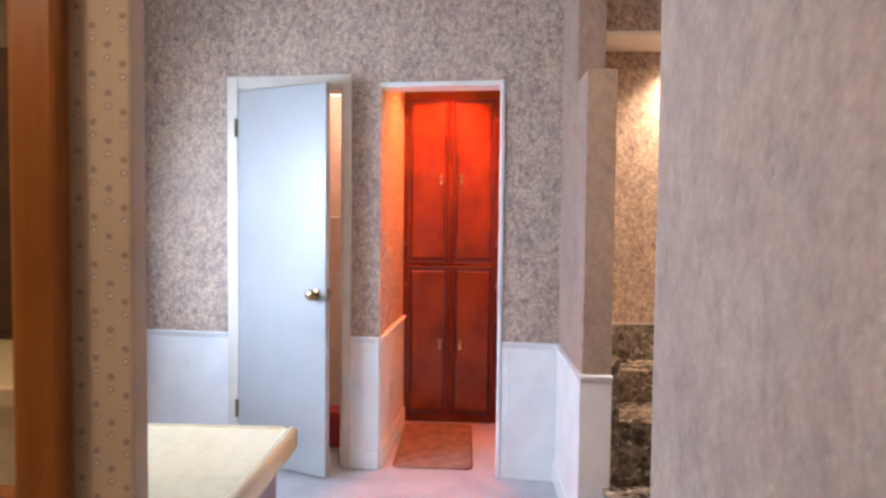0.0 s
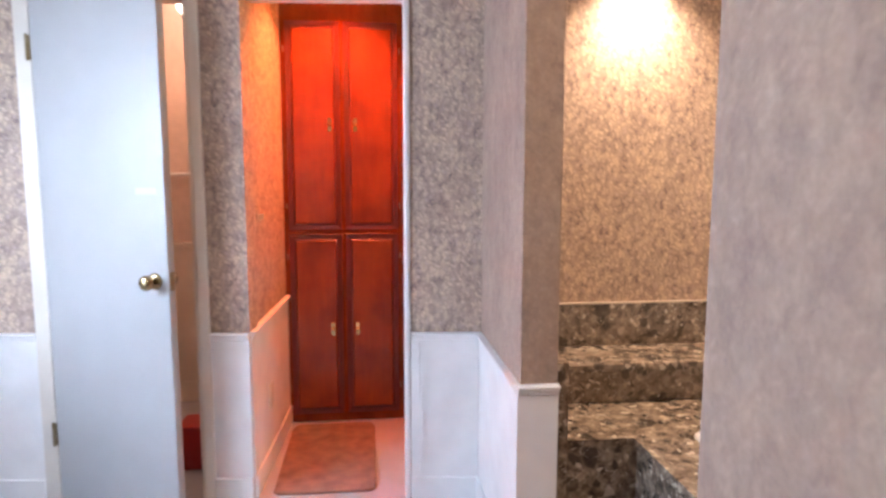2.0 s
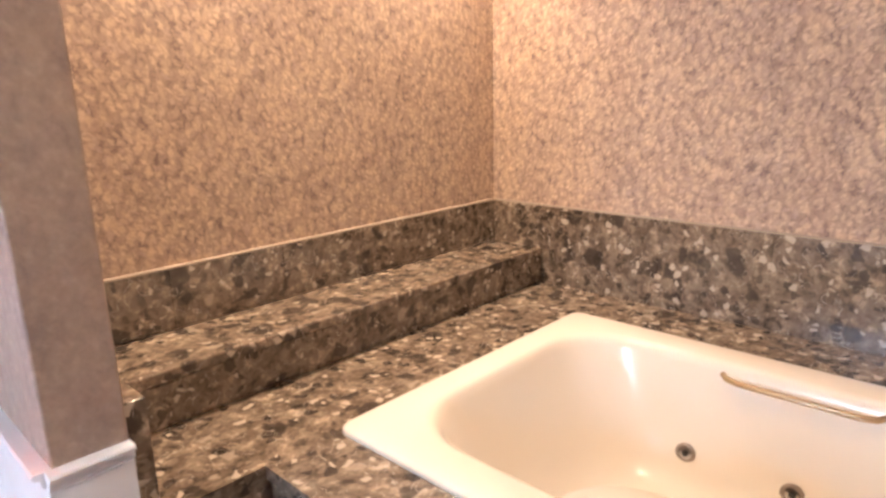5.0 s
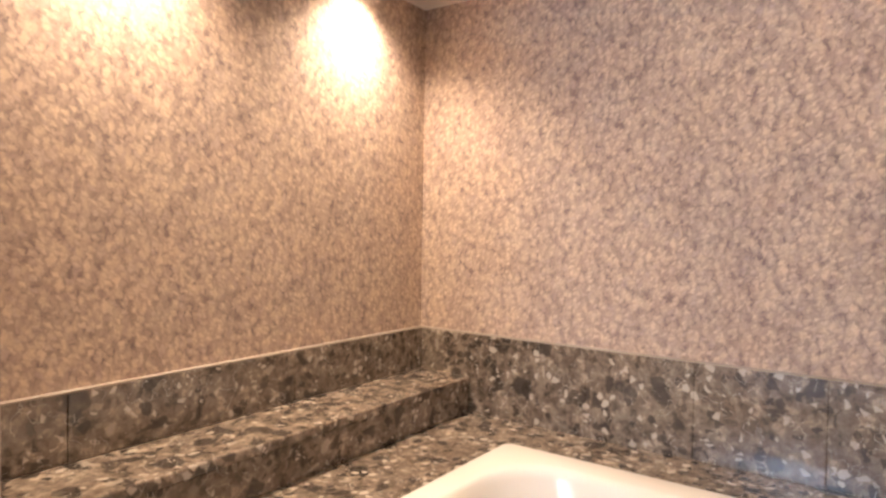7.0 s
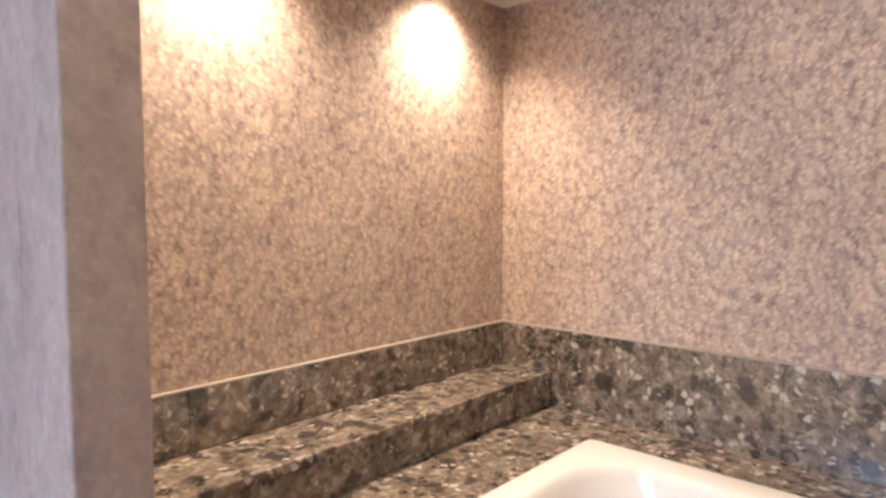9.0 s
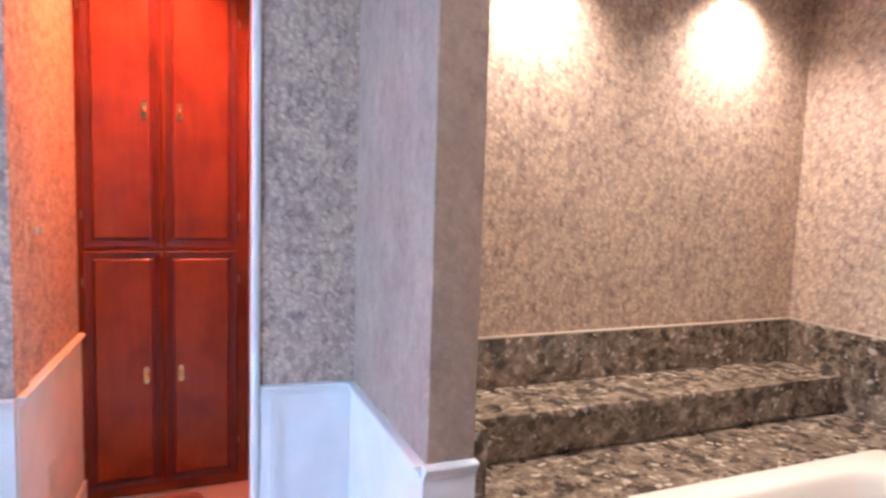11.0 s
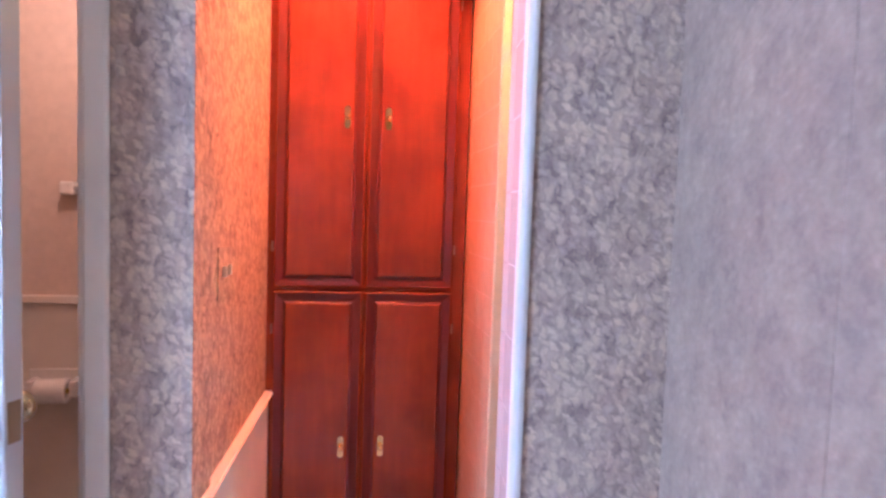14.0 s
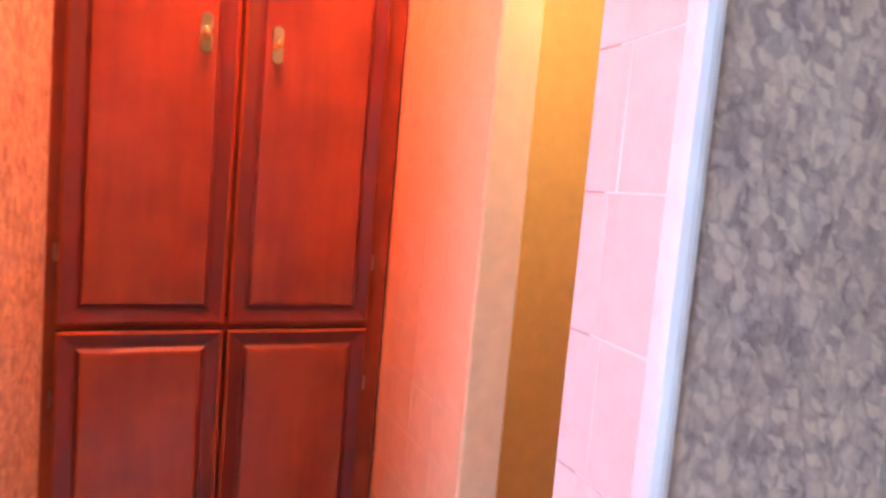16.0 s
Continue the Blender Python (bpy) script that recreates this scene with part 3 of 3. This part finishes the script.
boxes("casing_head", [(DL, WY - 0.018, DH, DR, WY, DH + 0.062)], CASING, trim, "", 0.005)
boxes("jamb", [(DR - 0.014, WY - 0.006, 0, DR, WY + WT, DH)], CASING, trim, "", 0.002)
boxes("jamb_head", [(DL + 0.014, WY - 0.006, DH - 0.014, DR - 0.014, WY + WT, DH)], CASING, trim, "", 0.002)
boxes("strike_plate", [(DR - 0.017, WY + 0.012, 0.91, DR - 0.014, WY + 0.035, 1.00)], BRASS, trim)
trim.matrix_world = SKEW
door = empty("door_1", 0, 0, 0, "flush white painted door standing ajar with brass knob", "door")
tagged(door, kind="structure")
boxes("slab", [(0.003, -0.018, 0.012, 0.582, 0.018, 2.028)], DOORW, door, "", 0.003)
for hz in (0.30, 1.83):
    hinge = boxes("hinge", [(-0.012, -0.026, hz - 0.045, 0.003, -0.018, hz + 0.045)], BRASSDULL, door, "dull brass hinge", 0.001)
    part("hinge_pin", lathe([(0.005, -0.05), (0.005, 0.05)], pose(-0.006, -0.028, hz), 10), BRASSDULL, hinge)
for side in (-1, 1):
    m = pose(0.522, 0.018 * side, 0.955, -90 * side, 0, 0)
    knob = part("knob", lathe([(0.012, 0.004), (0.011, 0.022), (0.016, 0.028), (0.026, 0.036), (0.029, 0.046), (0.027, 0.056), (0.018, 0.063), (0.0005, 0.065)], m), ANTIQUE, door, "antique brass door knob", True)
    part("rose", lathe([(0.032, 0.0), (0.031, 0.005), (0.022, 0.009), (0.0005, 0.010)], m), ANTIQUE, knob, "", True)
boxes("tape_strip", [(0.455, -0.0195, 1.278, 0.548, -0.018, 1.302)], TAPE, door, "pale strip of tape")
boxes("latch_plate", [(0.581, -0.012, 0.92, 0.5835, 0.012, 0.99)], BRASSDULL, door)
door.matrix_world = SKEW @ pose(DL + 0.006, WY - 0.006, 0, 0, 0, -17.5)

# ---- linen cabinet ----
CX0, CX1, CZ1 = -0.717, -0.058, 2.20
cab = empty("linen_cabinet", -0.40, CABY + 0.2, 0, "tall cherry-stained linen cabinet with four raised-panel doors", "cabinet")
boxes("carcass", [(CX0 + 0.002, CABY + 0.02, 0.0, CX1 - 0.002, CABY + 0.44, CZ1)], CHERRY, cab)
for b in ((CX0 + 0.002, CABY, 0.0, -0.678, CABY + 0.02, CZ1), (-0.113, CABY, 0.0, CX1 - 0.002, CABY + 0.02, CZ1), (-0.678, CABY, 0.0, -0.113, CABY + 0.02, 0.06),
          (-0.678, CABY, 2.13, -0.113, CABY + 0.02, CZ1), (-0.678, CABY, 1.035, -0.113, CABY + 0.02, 1.07)):
    boxes("face_frame", [b], CHERRY, cab, "", 0.002)
boxes("filler_board", [(CX0 + 0.002, CABY + 0.005, CZ1, CX1 - 0.002, CABY + 0.44, 2.42)], CHERRY, cab)


def panel_door(x0, x1, z0, z1, hx):
    """A slab door with a wide bevel down to its edges, a pull and two hinges."""
    bm = bmesh.new()
    y = CABY
    loops = []
    for inset, d in ((0, 0.0), (0, 0.016), (0.006, 0.020), (0.028, 0.0135), (0.033, 0.0135), (0.040, 0.020), (0.046, 0.021)):
        loops.append([bm.verts.new((x, y - d, z)) for x, z in ((x0 + inset, z0 + inset), (x1 - inset, z0 + inset), (x1 - inset, z1 - inset), (x0 + inset, z1 - inset))])
    for a, b in zip(loops, loops[1:]):
        for k in range(4):
            bm.faces.new((a[k], a[(k + 1) % 4], b[(k + 1) % 4], b[k]))
    bm.faces.new(loops[0]), bm.faces.new(loops[-1])
    ob = part("cabinet_door", bm, CHERRY, cab)
    ob.data.materials.append(DARKCHERRY)
    for k in range(8, 20):                # darker wood colour in the bevel and groove
        ob.data.polygons[k].material_index = 1
    return ob


def pull(parent, x, z):
    bm = bmesh.new()
    pts = []
    for k in range(24):
        a = 2 * math.pi * k / 24
        pts.append((x + 0.0115 * math.cos(a), z + 0.0115 * math.sin(a) + (0.026 if math.sin(a) >= 0 else -0.026)))
    back = [bm.verts.new((px, CABY - 0.019, pz)) for px, pz in pts]
    front = [bm.verts.new((x + (px - x) * 0.9, CABY - 0.024, z + (pz - z) * 0.97)) for px, pz in pts]
    bm.faces.new(back), bm.faces.new(front)
    for k in range(24):
        bm.faces.new((back[k], back[(k + 1) % 24], front[(k + 1) % 24], front[k]))
    plate = part("pull_plate", bm, BRASS, parent, "brass pull plate")
    part("pull_knob", lathe([(0.004, 0.0), (0.004, 0.010), (0.008, 0.014), (0.0085, 0.019), (0.006, 0.023), (0.0005, 0.024)], pose(x, CABY - 0.023, z, 90, 0, 0), 14), BRASS, plate, "", True)


for x0, x1, px, hx in ((-0.690, -0.402, -0.463, -0.694), (-0.394, -0.102, -0.331, -0.098)):
    for z0, z1, pz, hz in ((1.058, 2.145, 1.615, (1.19, 2.0)), (0.045, 1.046, 0.525, (0.92, 0.2))):
        d = panel_door(x0, x1, z0, z1, hx)
        pull(d, px, pz)
        for q in hz:
            boxes("cabinet_hinge", [(hx - 0.004, CABY - 0.013, q - 0.016, hx + 0.003, CABY - 0.004, q + 0.016)], BRASSDULL, d, "small brass hinge", 0.002)

# ---- corridor fittings ----
switch = empty("switch_plate", OPL, 4.34, 1.16, "light switch plate covered with the wallpaper", "switch")
boxes("plate", [(OPL, 4.28, 1.105, OPL + 0.004, 4.40, 1.225)], PAPER, switch, "", 0.0015)
for sy in (4.315, 4.365):
    boxes("toggle", [(OPL + 0.004, sy - 0.005, 1.155, OPL + 0.014, sy + 0.005, 1.18)], IVORY, switch, "", 0.002)
switch.matrix_world = BEND @ switch.matrix_world
outlet = empty("outlet_plate", OPL + P, 4.42, 0.33, "ivory wall outlet plate on the wainscot", "outlet")
boxes("plate", [(OPL + P, 4.385, 0.275, OPL + P + 0.005, 4.455, 0.390)], IVORY, outlet, "", 0.002)
for oz in (0.31, 0.355):
    boxes("socket", [(OPL + P + 0.005, 4.405, oz - 0.014, OPL + P + 0.007, 4.435, oz + 0.014)], CASING, outlet, "", 0.001)

outlet.matrix_world = BEND @ outlet.matrix_world

mat_bm = bmesh.new()
mat_rings = []
for inset, z in ((0.004, 0.001), (0.0, 0.006), (0.004, 0.012), (0.014, 0.015)):
    loop = []
    for cx, cy, a0 in ((-0.30, 4.79, 0), (-0.625, 4.79, 90), (-0.625, 4.15, 180), (-0.30, 4.15, 270)):
        for k in range(7):
            a = radians(a0 + 15 * k)
            wob = 0.006 * math.sin(5 * cx + 9 * cy + 3 * a)
            loop.append(mat_bm.verts.new((cx + (0.06 - inset + wob) * math.cos(a), cy + (0.06 - inset + wob) * math.sin(a), z)))
    mat_rings.append(loop)
for a, c in zip(mat_rings, mat_rings[1:]):
    for k in range(len(a)):
        mat_bm.faces.new((a[k], a[(k + 1) % len(a)], c[(k + 1) % len(a)], c[k]))
mat_bm.faces.new(mat_rings[0]), mat_bm.faces.new(mat_rings[-1])
tagged(part("bath_mat", mat_bm, MATFABRIC), "thin brown bath mat lying on the corridor carpet", "mat")

heat = empty("heat_lamp", -0.42, 4.62, 2.42, "round ceiling heat lamp with red glowing bulb", "heat lamp")
part("housing", lathe([(0.09, 0.0), (0.09, -0.012), (0.078, -0.018), (0.072, 0.0)], pose(-0.42, 4.62, 2.42)), STEEL, heat, "", True)
part("bulb", lathe([(0.03, 0.0), (0.06, -0.012), (0.055, -0.03), (0.02, -0.04), (0.0005, -0.041)], pose(-0.42, 4.62, 2.42)), REDBULB, heat, "red glowing bulb", True)

boxes("tile_edge", [(-0.058, 4.499, 0.0, 0.024, 4.5115, 2.42)], ALMOND, wall_shower, "", 0.006)

# ---- peg by the shower ----
peg = empty("peg", -0.020, 4.49, 1.77, "reddish wooden peg on a thin brass hanger by the shower", "peg")
part("stem", lathe([(0.006, 0.0), (0.006, 0.030), (0.011, 0.034), (0.012, 0.042), (0.007, 0.047), (0.0005, 0.048)], pose(-0.020, 4.500, 1.765, 90, 0, 0), 14), OAK, peg, "", True)
tube([(-0.020, 4.492, 1.765), (-0.020, 4.492, 2.02)], 0.005, BRASS, "hanger", peg, "thin brass hanger")

# ---- inner bathroom ----
panel = structure("bath_wainscot", [(-2.05, 5.335, 0.0, OPL - 0.10, 5.35, 0.93)], CASING, "pale painted panel on the inner bathroom wall", "wainscot", 0.002)
boxes("cap", [(-2.05, 5.32, 0.93, OPL - 0.10, 5.35, 0.96)], CASING, panel, "", 0.004)
boxes("baseboard", [(-2.05, 5.322, 0.0, OPL - 0.10, 5.335, 0.12)], CASING, panel, "", 0.003)
bar = empty("towel_bar", -1.21, 5.35, 1.36, "white ceramic towel bar on the bathroom wall", "towel bar")
for bx in (-1.47, -0.95):
    boxes("post", [(bx - 0.025, 5.295, 1.335, bx + 0.025, 5.35, 1.385)], CERAMIC, bar, "", 0.010)
tube([(-1.47, 5.31, 1.36), (-0.95, 5.31, 1.36)], 0.010, CERAMIC, "bar", bar)
holder = empty("paper_holder", -1.50, 5.335, 0.61, "white ceramic paper holder with a roll of white paper", "paper holder")
for hx in (-1.585, -1.435):
    boxes("bracket", [(hx - 0.012, 5.255, 0.595, hx + 0.012, 5.335, 0.655)], CERAMIC, holder, "", 0.006)
boxes("plate", [(-1.61, 5.323, 0.62, -1.41, 5.335, 0.685)], CERAMIC, holder, "", 0.004)
tube([(-1.585, 5.275, 0.615), (-1.435, 5.275, 0.615)], 0.010, BRASS, "roller", holder, "brass roller")
part("paper_roll", lathe([(0.018, 0.0), (0.044, 0.0), (0.046, 0.003), (0.046, 0.101), (0.044, 0.104), (0.018, 0.104), (0.018, 0.0)], pose(-1.562, 5.275, 0.615, 0, 90, 0), 24), CERAMIC, holder, "white paper roll", True)
bin_ob = empty("waste_bin", -1.06, 4.46, 0, "small glossy red waste bin on the bathroom floor", "bin")
bm = bmesh.new()
brick(bm, -1.14, 4.38, 0.0, -0.985, 4.54, 0.205, 0.012)
part("body", bm, RED, bin_ob)
bm = bmesh.new()
brick(bm, -1.145, 4.375, 0.19, -0.98, 4.545, 0.21, 0.006)
part("rim", bm, RED, bin_ob)
lampb = empty("wall_lamp", -1.255, 5.35, 2.29, "small white glass wall lamp, lit", "lamp")
boxes("base", [(-1.31, 5.335, 2.24, -1.20, 5.35, 2.34)], CASING, lampb, "", 0.004)
boxes("glass_shade", [(-1.305, 5.24, 2.255, -1.205, 5.335, 2.325)], WHITEBULB, lampb, "glowing white glass", 0.015)

# ---- tiled counter ----
KX0, KX1, KY0, KY1, KZ = LX, -0.747, SY + 0.04, 2.45, 0.765
counter = empty("vanity_counter", -1.4, 2.1, 0, "vanity counter with cream ceramic tile top and rounded edge", "counter")
boxes("body", [(KX0, KY0, 0.0, KX1 - 0.05, KY1 - 0.04, KZ - 0.06)], MAUVE, counter, "greyish mauve cabinet body")
boxes("top_board", [(KX0, KY0, KZ - 0.06, KX1 - 0.018, KY1 - 0.018, KZ - 0.0006)], TANJOINT, counter)
bm = bmesh.new()
brick(bm, KX1 - 0.030, KY0, KZ - 0.062, KX1, KY1, KZ + 0.004, 0.014, 3)
part("edge_trim", bm, CREAMTILE, counter, "", True)
bm = bmesh.new()
brick(bm, KX0, KY1 - 0.030, KZ - 0.062, KX1 - 0.030, KY1, KZ + 0.004, 0.014, 3)
part("edge_trim", bm, CREAMTILE, counter, "", True)
tb = bmesh.new()
brick(tb, 0.0005, 0.0005, -0.010, 0.1515, 0.1515, 0.0, 0.0006, 1)
tile_top = mesh_of("tile", tb, CREAMTILE)
for i in range(9):
    for j in range(5):
        x, y = KX1 - 0.030 - 0.152 * (i + 1), KY1 - 0.030 - 0.152 * (j + 1)
        if x >= KX0 - 0.11 and y >= KY0 - 0.13:
            ob = new("tile", tile_top)
            ob.location = (x, y, KZ)
            ob.parent = counter
            ob.matrix_parent_inverse = counter.matrix_world.inverted()

# ---- wooden framed mirror on the stub wall ----
MX1, MX0, MZ0, MZ1 = -0.814, -1.80, 0.875, 2.30
mirror = empty("wall_mirror", -1.3, SY, 0.875, "wall mirror in a wide brown stained wooden frame", "mirror")
for b in ((MX1 - 0.065, SY - 0.032, MZ0, MX1, SY, MZ1), (MX0, SY - 0.032, MZ0, MX0 + 0.065, SY, MZ1), (MX0 + 0.065, SY - 0.032, MZ0, MX1 - 0.065, SY, MZ0 + 0.09), (MX0 + 0.065, SY - 0.032, MZ1 - 0.09, MX1 - 0.065, SY, MZ1)):
    boxes("frame_rail", [b], OAK, mirror, "", 0.008)
boxes("glass", [(MX0 + 0.065, SY - 0.012, MZ0 + 0.09, MX1 - 0.065, SY - 0.004, MZ1 - 0.09)], MIRROR, mirror, "silvered mirror glass")

# ---- what the mirror shows behind the camera ----
side = empty("sideboard", -2.4, -0.2, 0, "cream painted sideboard with a cream tiled top", "sideboard")
boxes("body", [(-3.18, -0.80, 0.0, -1.50, 0.34, 0.70)], CREAMTILE, side, "", 0.004)
boxes("top", [(-3.19, -0.80, 0.70, -1.47, 0.38, 0.77)], CREAMTILE, side, "cream tiled top", 0.01)
for k in range(3):
    boxes("drawer_front", [(-3.15 + k * 0.55, 0.34, 0.08, -2.63 + k * 0.55, 0.358, 0.62)], CREAMTILE, side, "", 0.006)
hutch = empty("hutch", -2.4, -0.6, 0.77, "dark stained wooden hutch standing on the sideboard", "hutch")
boxes("case", [(-3.18, -0.80, 0.77, -1.50, -0.42, 2.1)], DARKWOOD, hutch, "", 0.004)
for k in range(3):
    boxes("hutch_door", [(-3.16 + k * 0.56, -0.422, 0.82, -2.62 + k * 0.56, -0.40, 2.06)], DARKWOOD, hutch, "", 0.006)

# ---- window ----
window = structure("window_1", [(LX, WIN[0] - 0.07, WIN[2] - 0.07, LX + 0.02, WIN[0], WIN[3] + 0.07)], CASING, "white framed window with sheer curtain in bright daylight", "window", 0.004)
boxes("casing_side", [(LX, WIN[1], WIN[2] - 0.07, LX + 0.02, WIN[1] + 0.07, WIN[3] + 0.07)], CASING, window, "", 0.004)
boxes("casing_head", [(LX, WIN[0], WIN[3], LX + 0.02, WIN[1], WIN[3] + 0.07)], CASING, window, "", 0.004)
boxes("sill", [(LX, WIN[0], WIN[2] - 0.07, LX + 0.03, WIN[1], WIN[2])], CASING, window, "", 0.004)
for b in ((WIN[0], WIN[0] + 0.04, WIN[2], WIN[3]), (WIN[1] - 0.04, WIN[1], WIN[2], WIN[3]), (WIN[0] + 0.04, WIN[1] - 0.04, WIN[2], WIN[2] + 0.04), (WIN[0] + 0.04, WIN[1] - 0.04, WIN[3] - 0.04, WIN[3]), (WIN[0] + 0.04, WIN[1] - 0.04, 1.50, 1.535)):
    boxes("sash_rail", [(LX - 0.09, b[0], b[2], LX - 0.055, b[1], b[3])], CASING, window, "", 0.003)
pane = boxes("pane", [(LX - 0.076, WIN[0] + 0.04, WIN[2] + 0.04, LX - 0.072, WIN[1] - 0.04, WIN[3] - 0.04)], GLASS, window, "clear window glass")
pane.visible_shadow = False
bm = bmesh.new()
cols = []
for k in range(61):
    u = k / 60
    y = WIN[0] + 0.02 + (WIN[1] - WIN[0] - 0.04) * u
    amp = 0.012 + 0.004 * math.sin(u * 11)
    cols.append([bm.verts.new((LX - 0.03 + amp * math.sin(u * 70 + 0.3 * zc), y, 2.03 - (1.02 + 0.012 * math.sin(u * 70)) * zc / 8)) for zc in range(9)])
for a, b in zip(cols, cols[1:]):
    for k in range(8):
        bm.faces.new((a[k], b[k], b[k + 1], a[k + 1]))
sheer = tagged(part("window_curtain", bm, SHEER, None, "", True), "sheer white ruffled curtain hanging in the window", "curtain")
structure("backdrop", [(LX - 1.6, 1.6, -0.5, LX - 1.5, 4.8, 4.0)], DAY, "bright overcast daylight outside the window", "backdrop")
